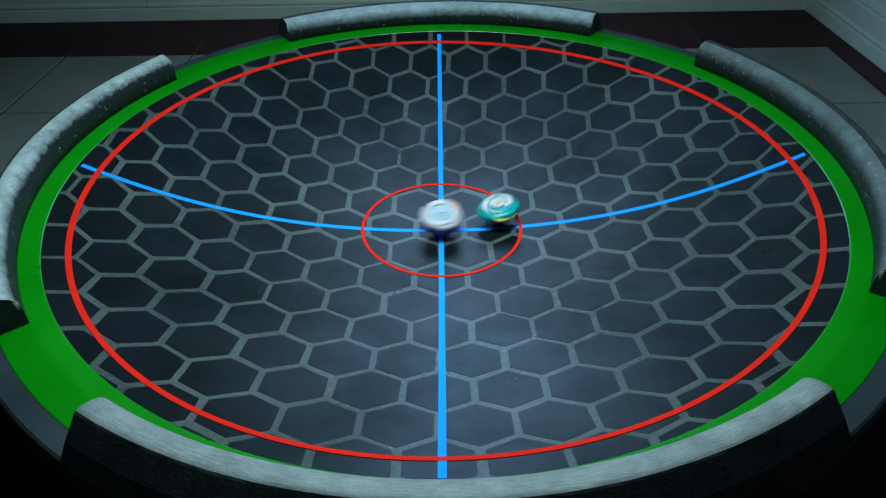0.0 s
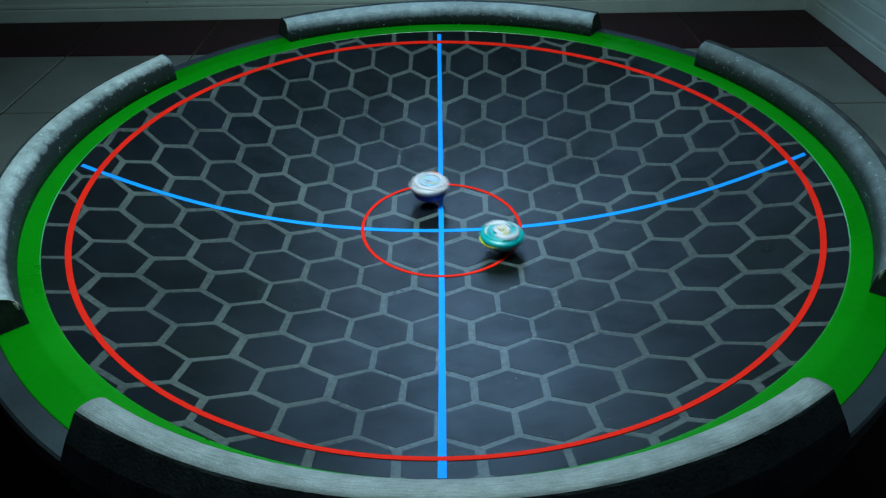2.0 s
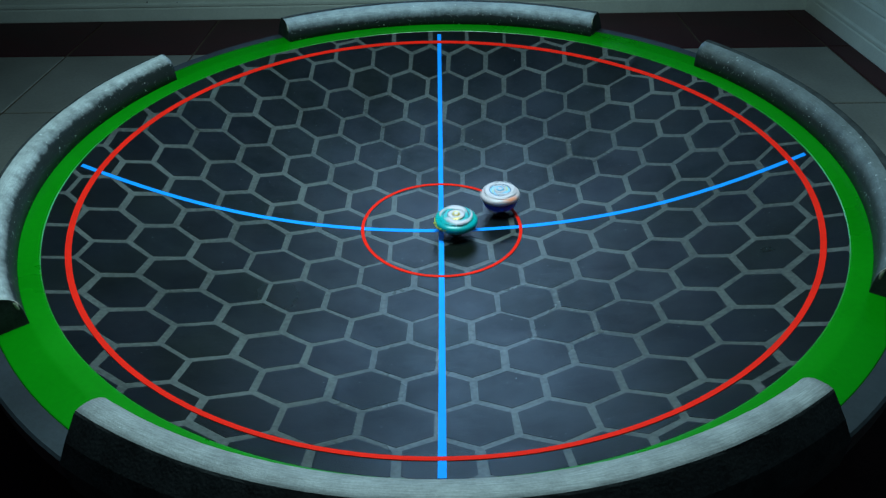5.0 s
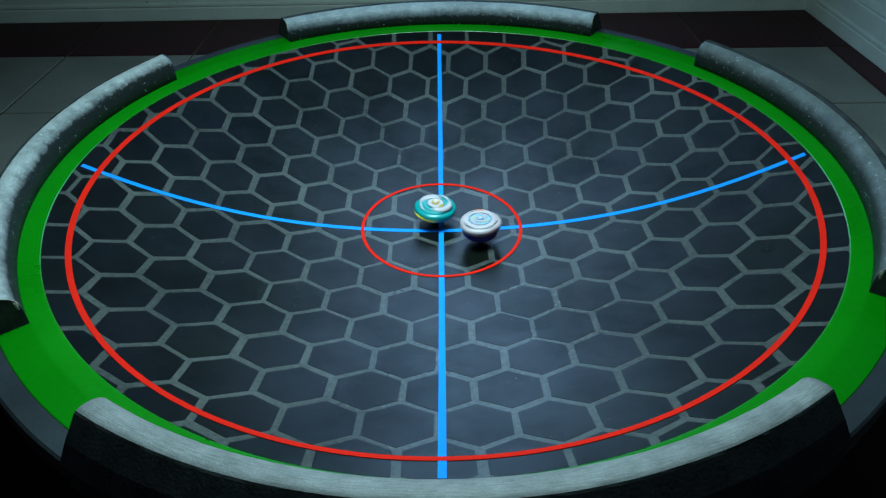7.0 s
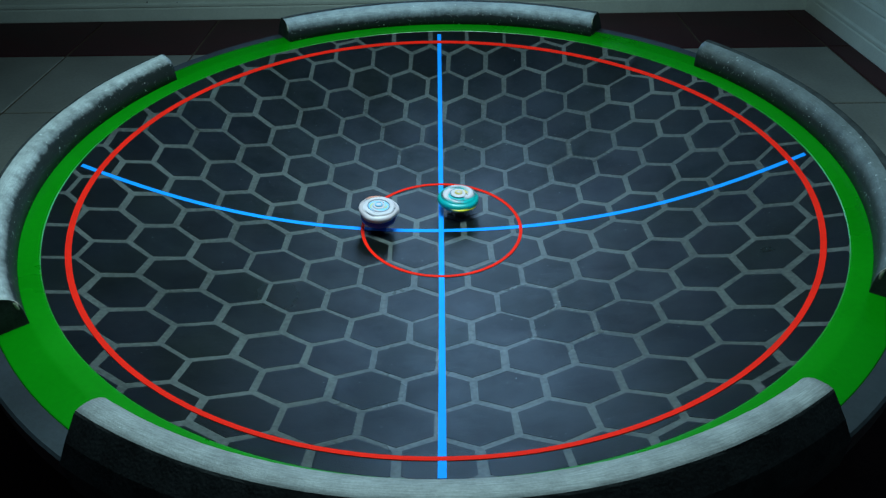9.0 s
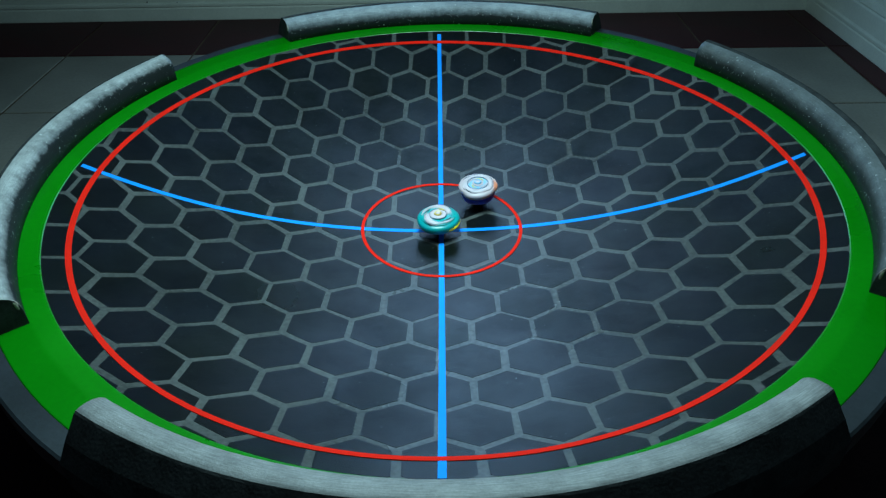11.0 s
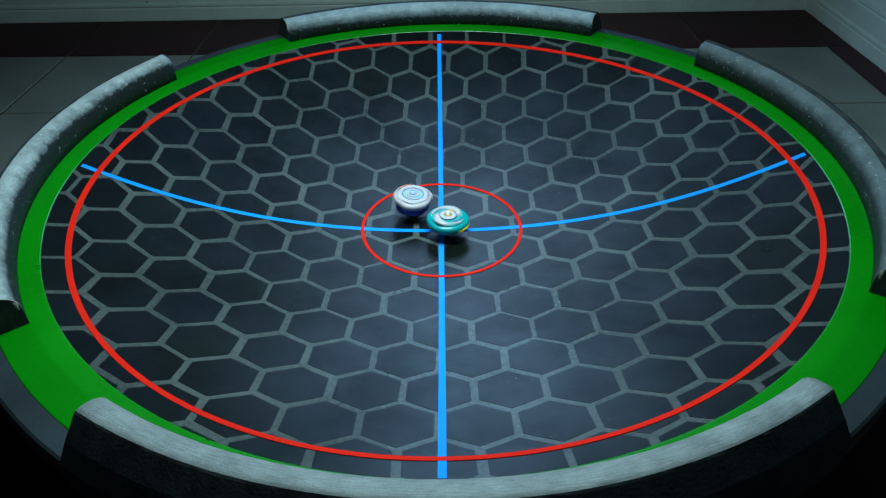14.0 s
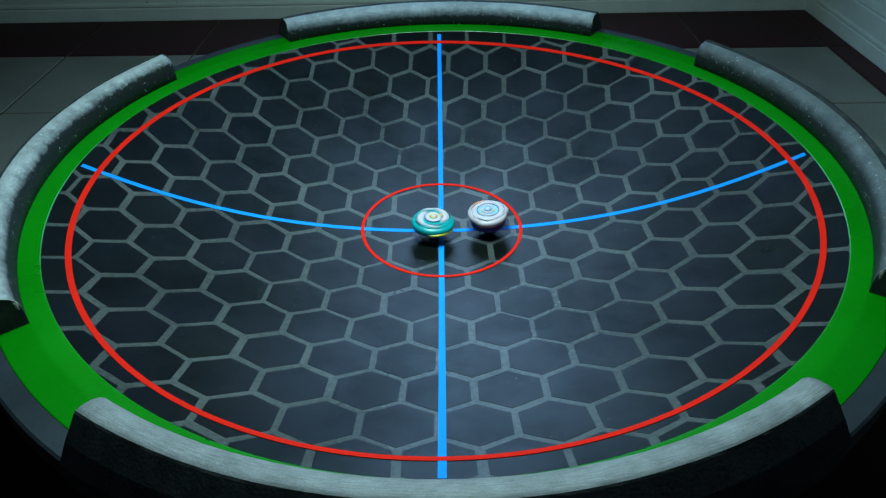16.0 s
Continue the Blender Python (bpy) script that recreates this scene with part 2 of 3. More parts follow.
# ---- room ----
def build_room():
    T = 0.297                                   # tile pitch
    turn = radians(-0.6)
    ca, sa = math.cos(turn), math.sin(turn)
    gx, gy = -1.945 * U, 1.845 * U              # a crossing of joints: the start of the dark border at the back

    floor = piece("floor", [(WEST - .1, SOUTH - .1, FLOOR - .002), (EAST + .1, SOUTH - .1, FLOOR - .002),
                            (EAST + .1, BACK + .1, FLOOR - .002), (WEST - .1, BACK + .1, FLOOR - .002)],
                  [(0, 1, 2, 3)], M_GROUT)
    tagged(floor, "off-white and maroon ceramic floor tiles with brown grout", "floor", kind="structure")
    shared = {}

    def tile(x0, x1, y0, y1, material):
        """One tile with a pillowed edge; x, y in the grid's own space."""
        key = (round(x1 - x0, 4), round(y1 - y0, 4), material.name)
        if key not in shared:
            bm = box_bm(0, x1 - x0, 0, y1 - y0, -0.006, 0.0, 0.0015)
            me = bpy.data.meshes.new("tile")
            bm.to_mesh(me)
            bm.free()
            me.materials.append(material)
            shared[key] = me
        ob = new("tile", shared[key])
        ob.parent = floor
        ob.location = (gx + x0 * ca - y0 * sa, gy + x0 * sa + y0 * ca, FLOOR + random.uniform(-0.0003, 0.0003))
        ob.rotation_euler = (0, 0, turn)

    g = 0.0027
    right = (1.985 - -1.945) * U                # white field ends, dark border begins
    for i in range(-2, 7):
        x0, x1 = i * T, min((i + 1) * T, right)
        for j in range(-8, 0):
            if x1 - x0 > 0.03:
                tile(x0 + g, x1 - g, j * T + g, (j + 1) * T - g, M_TILE_D if j < -3 else M_TILE_W)
        if x0 < right - 0.03:
            tile(x0 + g, (i + 1) * T - g if i < 5 else right - g, g, 0.60 * U, M_TILE_D)
    for j in range(-8, 1):
        tile(right + g, right + 0.2 * U, j * T + g, (j + 1) * T - g if j < 0 else 0.60 * U, M_TILE_D)

    def wall(name, x0, x1, y0, y1, z0=FLOOR, z1=CEIL, label="plain painted plaster wall, out of view"):
        tagged(part(name, box_bm(x0, x1, y0, y1, z0, z1), M_PLASTER), label, "wall", kind="structure")

    # back wall pieced round the added light opening; frame and pane are invented too
    wb = bmesh.new()
    for a in ((WEST, WX0, FLOOR, CEIL), (WX1, EAST + .12, FLOOR, CEIL), (WX0, WX1, FLOOR, WZ0), (WX0, WX1, WZ1, CEIL)):
        box_bm(a[0], a[1], BACK, BACK + 0.14, a[2], a[3], bm=wb)
    tagged(part("wall_north", wb, M_PLASTER), "painted plaster wall with an added light opening", "wall", kind="structure")
    opening = tagged(new("light_opening_1"), "added wall opening with painted frame for the sheen light", "window", kind="structure")
    fb = bmesh.new()
    w = 0.045
    for a in ((WX0, WX0 + w, WZ0, WZ1), (WX1 - w, WX1, WZ0, WZ1), (WX0 + w, WX1 - w, WZ0, WZ0 + w), (WX0 + w, WX1 - w, WZ1 - w, WZ1)):
        box_bm(a[0], a[1], BACK + .06, BACK + .11, a[2], a[3], bm=fb)
    part("opening_frame", fb, M_TRIM, opening)
    pane = part("pane", box_bm(WX0 + w, WX1 - w, BACK + .083, BACK + .087, WZ0 + w, WZ1 - w), M_GLASS, opening)
    pane.visible_shadow = False
    wall("wall_east", EAST, EAST + .12, SOUTH, BACK)
    # west and south walls and ceiling are unseen, set close to bounce lamp light
    wall("bounce_wall_west", WEST - .12, WEST, SOUTH, BACK + .14)
    wall("bounce_wall_south", WEST - .12, EAST + .12, SOUTH - .12, SOUTH)
    tagged(part("ceiling", box_bm(WEST - .12, EAST + .12, SOUTH - .12, BACK + .14, CEIL, CEIL + .1), M_PLASTER),
           "plain painted ceiling, out of view", "ceiling", kind="structure")

    # moulded baseboards: an outline swept along the wall
    outline = [(0, 0), (0.016, 0), (0.017, 0.003), (0.017, 0.030), (0.0155, 0.0335), (0.0185, 0.037), (0.0185, 0.042), (0.014, 0.046),
               (0.014, 0.085), (0.011, 0.089), (0.0135, 0.093), (0.012, 0.101), (0.006, 0.106), (0.005, 0.125), (0, 0.125)]
    n = len(outline)

    def sweep(name, stations, label):
        vs = [p for st in stations for p in [st(d, z) for d, z in outline]]
        fs = [(k * n + i, k * n + (i + 1) % n, (k + 1) * n + (i + 1) % n, (k + 1) * n + i)
              for k in range(len(stations) - 1) for i in range(n)]
        ob = piece(name, vs, fs + [tuple(range(n)), tuple(reversed(range((len(stations) - 1) * n, len(stations) * n)))], M_TRIM)
        tagged(ob, label, "baseboard", kind="structure")

    sweep("baseboard", [lambda d, z: (WEST, BACK - d, FLOOR + z), lambda d, z: (EAST - d, BACK - d, FLOOR + z)],
          "cream painted moulded wooden baseboard along the wall")
    sweep("baseboard", [lambda d, z: (EAST - d, BACK - d, FLOOR + z), lambda d, z: (EAST - d, SOUTH, FLOOR + z)],
          "cream painted moulded baseboard with chipped lower edge")


build_room()


# ---- arena ----
DEPTH, K2, K4 = 0.226, 0.2139, -0.1377


def dish(x, y):
    """Height of the bowl's surface."""
    q = (x * x + y * y) / (U * U)
    return -U * DEPTH * (1 - q) * (1 + K2 * q + K4 * q * q)


def dish_normal(x, y):
    e = 1e-4
    return Vector((dish(x - e, y) - dish(x + e, y), dish(x, y - e) - dish(x, y + e), 2 * e)).normalized()


def on_dish(x, y, lift):
    return Vector((x, y, dish(x, y))) + dish_normal(x, y) * lift


def clip_circle(poly, radius, sides=180):
    """The part of a convex outline inside a circle about the origin."""
    for k in range(sides):
        a = 2 * math.pi * (k + 0.5) / sides
        n = Vector((math.cos(a), math.sin(a)))
        out = []
        for i, p in enumerate(poly):
            p2 = poly[(i + 1) % len(poly)]
            d1, d2 = radius - n.dot(p), radius - n.dot(p2)
            if d1 >= 0:
                out.append(p)
            if (d1 >= 0) != (d2 >= 0):
                out.append(p + (p2 - p) * (d1 / (d1 - d2)))
        poly = out
        if len(poly) < 3:
            return []
    return poly


def build_arena():
    arena = tagged(new("spinning_top_arena"), "round black hexagon-patterned bowl with green rim on the floor", "arena")
    arena.location = (0, 0, FLOOR)

    def own(ob):
        ob.parent = arena
        ob.matrix_parent_inverse = Matrix.Translation((0, 0, -FLOOR))
        return ob

    prof = [(U * k, -U * DEPTH * (1 - k ** 2) * (1 + K2 * k ** 2 + K4 * k ** 4)) for k in [m / 44 for m in range(1, 44)] + [0.9965, 0.9995, 1.0]]
    low = [(r, z - 0.008) for r, z in reversed(prof)]
    bm = revolve(prof + low, steps=180)
    ring = [v for v in bm.verts if abs(math.hypot(v.co.x, v.co.y) - prof[0][0]) < 1e-6]
    for sgn in (0, 1):
        zs = prof[0][1] - 0.008 * sgn
        loop = sorted([v for v in ring if abs(v.co.z - zs) < 1e-5], key=lambda v: math.atan2(v.co.y, v.co.x))
        bm.faces.new(loop)
    own(part("bowl", bm, M_GREY, None, "grey painted concave bowl", smooth=True))

    rim = [(0.9984, -.006), (0.9990, .0003), (1.003, .0018), (1.010, .0038), (1.024, .0076), (1.036, .0107), (1.041, .0117), (1.045, .0119), (1.050, .0120),
           (1.100, .0120), (1.103, .0120), (1.103, .0100), (1.103, -.03), (1.0005, -.03)]
    own(part("rim", revolve([(r * U, z * U) for r, z in rim], steps=180), M_GREEN, None, "bright green painted rim", smooth=True))
    fl = [(1.1035, .0120), (1.142, .0120), (1.147, .0085), (1.148, -.045), (1.1035, -.045)]
    own(part("flange", revolve([(r * U, z * U) for r, z in fl], steps=180), M_FLANGE, None, "dark grey painted outer edge"))
    sk = [(1.02, -.031), (1.06, -.031), (1.06, FLOOR / U), (1.02, FLOOR / U)]
    own(part("base", revolve([(r * U, z * U) for r, z in sk], steps=120), M_PLY, None, "plywood base ring"))

    # hexagons, laid row by row by hand
    A, YS, TH, OX, OY = 0.1408 * U, 0.9887, -0.0192, -0.0061 * U, 0.0076 * U
    WX = (-0.0056, -0.0141, -0.0217, -0.0017, -0.0321, 0.0247, 0.0700, 0.0230, 0.0446, 0.0801, -0.0026,
          0.0080, 0.0204, 0.0254, -0.0057, -0.0838, -0.0310, -0.0220, -0.0081, -0.0287, -0.0563)
    WY = (-0.0095, 0.0091, 0.0016, 0.0654, -0.0176, 0.0312, -0.0428, 0.0386, -0.0626, -0.0099, -0.0253,
          -0.0469, -0.1156, -0.0009, -0.0227, 0.0418, -0.0573, -0.0199, -0.0722, 0.0650, 0.0035)

    def drift(x, y):
        """How far the hand-laid pattern strays from a true grid."""
        x, y = x / U, y / U
        k = min(1.0, 1.02 / max(1e-6, math.hypot(x, y)))
        x, y = x * k, y * k
        p = [x ** i * y ** (n - i) for n in range(6) for i in range(n, -1, -1)]
        return U * sum(a * b for a, b in zip(WX, p)), U * sum(a * b for a, b in zip(WY, p))

    rnd = random.Random(7)
    lift = 0.00028
    for j in range(-9, 10):
        for i in range(-10, 11):
            cx = A * (i + (0.5 if j % 2 else 0.0)) + OX
            cy = A * YS * math.sqrt(3) / 2 * j + OY
            size = A / math.sqrt(3) * rnd.uniform(0.870, 0.910)
            spin, ox, oy = rnd.gauss(0, 0.008), rnd.gauss(0, 0.0004), rnd.gauss(0, 0.0004)
            poly = []
            for k in range(6):
                u = cx + size * math.cos(spin + radians(30 + 60 * k)) + rnd.gauss(0, .0003)
                v = cy + size * math.sin(spin + radians(30 + 60 * k)) * YS + rnd.gauss(0, .0003)
                gx, gy = u * math.cos(TH) - v * math.sin(TH), u * math.sin(TH) + v * math.cos(TH)
                wx, wy = drift(gx, gy)
                poly.append(Vector((gx + wx + ox, gy + wy + oy)))
            if min(p.length for p in poly) > 0.992 * U:
                continue
            poly = clip_circle(poly, 0.9985 * U)
            if len(poly) < 3:
                continue
            mid = sum(poly, Vector((0, 0))) / len(poly)
            fine = []
            for k, p in enumerate(poly):
                p2 = poly[(k + 1) % len(poly)]
                m = 3 if (p2 - p).length > 0.02 else 1
                fine += [p + (p2 - p) * s / m for s in range(m)]
            if max((p - mid).length for p in fine) < 0.004:
                continue
            n = len(fine)
            verts = [on_dish(*mid, lift)]
            for f in (0.5, 1.0):
                verts += [on_dish(*(mid + (p - mid) * f), lift) for p in fine]
            verts += [on_dish(*p, -0.0004) for p in fine]
            faces = [(0, 1 + k, 1 + (k + 1) % n) for k in range(n)]
            for ring_k in (0, 1):
                s0 = 1 + ring_k * n
                faces += [(s0 + k, s0 + n + k, s0 + n + (k + 1) % n, s0 + (k + 1) % n) for k in range(n)]
            own(piece("hexagon", verts, faces, M_HEX))

    def ribbon(name, centre_line, width, lift, material, label, closed=False):
        """A painted stripe that follows the bowl."""
        n = len(centre_line)
        vs = []
        for k, p in enumerate(centre_line):
            a = centre_line[(k - 1) % n] if closed or k else p
            b = centre_line[(k + 1) % n] if closed or k < n - 1 else p
            t = (b - a).normalized()
            s = Vector((-t.y, t.x)) * width / 2
            vs += [on_dish(*(p - s), -0.0004), on_dish(*(p - s), lift), on_dish(*p, lift), on_dish(*(p + s), lift), on_dish(*(p + s), -0.0004)]
        fs = [(5 * k + i, 5 * k + i + 1, 5 * ((k + 1) % n) + i + 1, 5 * ((k + 1) % n) + i) for k in range(n if closed else n - 1) for i in range(4)]
        own(piece(name, vs, fs, material, None, label))

    C = Vector((-0.0089 * U, 0.0025 * U))
    line = [C + Vector((U * s / 60, U * (-0.0022 * s / 60 - 0.0125 + 0.025 * (s / 60) ** 2))) for s in range(-60, 61)]
    ribbon("stripe", [p for p in line if p.length < 0.999 * U], 0.0066, 0.0005, M_BLUE, "blue straight stripe")
    line = [C + Vector((0.0022 * U * s / 60, U * s / 60)) for s in range(-60, 61)]
    ribbon("stripe", [p for p in line if p.length < 0.999 * U], 0.0066, 0.0006, M_BLUE, "blue straight stripe")
    # circles drawn by hand, a little out of round: radius, centre, width, then cosine and sine of each wave
    for r, c, w, waves in ((0.9486, (-0.0023, 0.0027), 0.0056, ((2, 0.0035, -0.0030), (3, 0.0038, -0.0009))),
                           (0.2295, (-0.008, -0.0020), 0.0041, ((2, -0.0007, -0.0020),))):
        pts = []
        for k in range(160):
            a = 2 * math.pi * k / 160
            rr = U * (r + sum(ca * math.cos(m * a) + sa * math.sin(m * a) for m, ca, sa in waves))
            pts.append(Vector((c[0] * U + rr * math.cos(a), c[1] * U + rr * math.sin(a))))
        ribbon("ring", pts, w, 0.0008, M_RED, "thin red painted circle", True)

    # four guard walls on the rim
    shell = [(1.042, .0120), (1.042, .041), (1.0435, .060), (1.048, .072), (1.055, .080), (1.065, .086), (1.076, .089), (1.0875, .0905),
             (1.0965, .0895), (1.0995, .0865), (1.131, .049), (1.1525, .017), (1.1535, -.046), (1.1488, -.046), (1.1485, .0123)]
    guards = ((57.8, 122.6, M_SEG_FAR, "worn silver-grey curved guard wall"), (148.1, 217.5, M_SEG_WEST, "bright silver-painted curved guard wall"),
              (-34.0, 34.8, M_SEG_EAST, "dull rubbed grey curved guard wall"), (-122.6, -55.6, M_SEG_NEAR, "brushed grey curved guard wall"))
    for a0, a1, paint, words in guards:
        ph = rnd.uniform(0, 9)

        def wob(a, i):
            v = noise.noise(Vector((a * 9, i * 0.4, ph))) * 0.0004 + noise.noise(Vector((a * 60, i * 0.9, ph))) * 0.0003
            return (v, v * 0.6) if 0 < i < 10 else (0, 0)
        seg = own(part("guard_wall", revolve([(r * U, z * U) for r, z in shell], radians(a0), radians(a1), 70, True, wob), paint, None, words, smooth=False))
        torn = {M_SEG_FAR: ((a0, 1), (a1, -1)), M_SEG_WEST: ((a1, -1),), M_SEG_EAST: ((a0, 1),)}.get(paint, ())
        for end, inward in torn:
            chip = bmesh.new()
            bmesh.ops.create_icosphere(chip, subdivisions=2, radius=1.0)
            at = radians(end + inward * 0.10)
            for v in chip.verts:
                k = 1 + 0.45 * noise.noise(v.co * 1.7 + Vector((end, 0, 0)))
                u, h, d = v.co.x * 0.0022 * k, v.co.z * 0.0075 * k, v.co.y * 0.0012
                r = 1.0455 * U + u + 0.0014 + (0.0022 if h > 0 else 0)* (h / 0.0075) ** 2
                v.co = Vector((r * math.cos(at) - d * math.sin(at), r * math.sin(at) + d * math.cos(at), 0.061 * U + h))
            ch = part("chip", chip, M_FOAM, seg, "pale torn chip at the end")
            ch.matrix_parent_inverse = Matrix()
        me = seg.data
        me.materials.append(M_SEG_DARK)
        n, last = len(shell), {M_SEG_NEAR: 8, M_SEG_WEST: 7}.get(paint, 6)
        # faces past the crest take the dark tone, from an index set per wall
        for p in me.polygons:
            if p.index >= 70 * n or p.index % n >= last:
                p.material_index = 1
            else:
                p.use_smooth = True
    return arena


ARENA = build_arena()


# ---- spinning tops ----
def blade_ring(r_in, r_out, z0, z1, waves, depth, phase=0.0, steps=72, slope=0.3, start=0.0, span=360.0):
    """A ring whose outer edge swells into blades; bevelled top edge."""
    bm = bmesh.new()
    full = span >= 359.9
    cols = []
    for k in range(steps if full else steps + 1):
        a = radians(start + span * k / steps)
        s = ((a * waves / (2 * math.pi) + phase) % 1.0)
        ro = r_out - depth * s ** 1.5
        h = z1 - z0
        pr = [(r_in, z0), (ro * 0.93, z0), (ro * 0.985, z0 + h * 0.25), (ro, z0 + h * 0.5), (ro * 0.985, z0 + h * 0.72), (ro * 0.93, z1 - h * slope * 0.3),
              (r_in + (ro - r_in) * 0.4, z1), (r_in, z1 - h * 0.1)]
        cols.append([bm.verts.new((r * math.cos(a), r * math.sin(a), z)) for r, z in pr])
    n = len(cols[0])
    for k in range(steps):
        A, B = cols[k], cols[(k + 1) % len(cols)]
        for i in range(n):
            bm.faces.new((A[i], B[i], B[(i + 1) % n], A[(i + 1) % n]))
    if not full:
        bm.faces.new(cols[0])
        bm.faces.new(list(reversed(cols[-1])))
    return bm


def swirl(r0, r1, a0, twist, width, z0, z1, steps=14):
    """A raised curved blade on the upper face."""
    bm = bmesh.new()
    cols = []
    for k in range(steps + 1):
        f = k / steps
        r = r0 + (r1 - r0) * f
        a = radians(a0 + twist * f)
        w = width * (0.35 + 0.65 * math.sin(math.pi * min(1, 0.15 + f * 0.8)))
        t = Vector((math.cos(a), math.sin(a), 0))
        zz = z1 - (z1 - z0) * 0.35 * f
        cols.append([bm.verts.new(t * (r - w) + Vector((0, 0, z0))), bm.verts.new(t * (r - w * 0.8) + Vector((0, 0, zz))),
                     bm.verts.new(t * (r + w * 0.8) + Vector((0, 0, zz))), bm.verts.new(t * (r + w) + Vector((0, 0, z0)))])
    for k in range(steps):
        for i in range(4):
            bm.faces.new((cols[k][i], cols[k + 1][i], cols[k + 1][(i + 1) % 4], cols[k][(i + 1) % 4]))
    bm.faces.new(cols[0])
    bm.faces.new(list(reversed(cols[-1])))
    return bm


def lathe(profile, steps=40):
    return revolve(profile, steps=steps)


def solid(profile, steps=40):
    bm = revolve(profile, steps=steps, closed=False)
    for end in (0, -1):
        r, z = profile[end]
        loop = sorted([v for v in bm.verts if abs(v.co.z - z) < 1e-7 and abs(math.hypot(v.co.x, v.co.y) - r) < 1e-6],
                      key=lambda v: math.atan2(v.co.y, v.co.x))
        bm.faces.new(loop)
    return bm


def build_teal():
    top = tagged(new("spinning_toy"), "spinning teal and white battle top with yellow rim mark", "spinning top", "battling tops")
    part("tip", solid([(0.0012, 0.0), (0.003, 0.001), (0.0045, 0.004), (0.0075, 0.006), (0.0085, 0.009), (0.0125, 0.012)], 28), M_BLACK, top, "black plastic tip", True)
    part("weight_disc", blade_ring(0.008, 0.0205, 0.0115, 0.0165, 6, 0.0015), M_STEEL, top, "dark metal disc", True)
    part("blade_ring", blade_ring(0.013, 0.0270, 0.0165, 0.0275, 3, 0.0012), M_TEAL, top, "teal blade ring", True)
    part("face_plate", lathe([(0.0045, 0.0255), (0.0212, 0.0255), (0.0216, 0.0280), (0.0185, 0.0290), (0.0045, 0.0296)], 48), M_TEAL, top, "teal upper plate")
    for a, w in ((20, 118), (195, 100)):
        part("swirl_blade", swirl(0.0130, 0.0190, a, w, 0.0047, 0.0280, 0.0312), M_WHITE, top, "white curved blade", True)
    for a, w in ((146, 46), (305, 42)):
        part("swirl_blade", swirl(0.0180, 0.0205, a, w, 0.0016, 0.0280, 0.0306), M_WHITE, top, "white curved blade", True)
    for a, w, r in ((150, 70, 0.0150), (312, 62, 0.0150), (60, 50, 0.0205), (235, 45, 0.0205)):
        part("groove", swirl(r, r + 0.0025, a, w, 0.0008, 0.0280, 0.0300), M_STEEL, top, "dark groove", True)
    part("groove_ring", lathe([(0.0103, 0.0292), (0.0110, 0.0292), (0.0110, 0.0308), (0.0103, 0.0308)], 40), M_STEEL, top, "dark groove ring")
    part("inner_ring", lathe([(0.0050, 0.0290), (0.0102, 0.0290), (0.0102, 0.0304), (0.0094, 0.0311), (0.0050, 0.0314)], 40), M_WHITE, top, "white inner ring", True)
    part("hub", solid([(0.0046, 0.0285), (0.0046, 0.0320), (0.0042, 0.0327), (0.0034, 0.0327), (0.0031, 0.0320)], 24), M_GOLD, top, "gold hub ring", True)
    part("cap", solid([(0.0029, 0.0318), (0.0029, 0.0326), (0.0020, 0.0332)], 20), M_CREAM, top, "grey hub cap")
    part("mark", blade_ring(0.0245, 0.02735, 0.0178, 0.0222, 1, 0.0, steps=12, start=-32, span=64), M_YEL, top, "yellow rim mark")
    part("mark", blade_ring(0.0085, 0.0120, 0.0300, 0.03205, 1, 0.0, steps=8, start=60, span=40), M_GOLD, top, "gold detail")
    # a low toy: a short tip under the ring
    for ob in top.children:
        for v in ob.data.vertices:
            v.co.z = v.co.z * 0.74 if v.co.z < 0.011 else v.co.z - 0.0027
            v.co.x, v.co.y = v.co.x * 1.035, v.co.y * 1.035
    return top


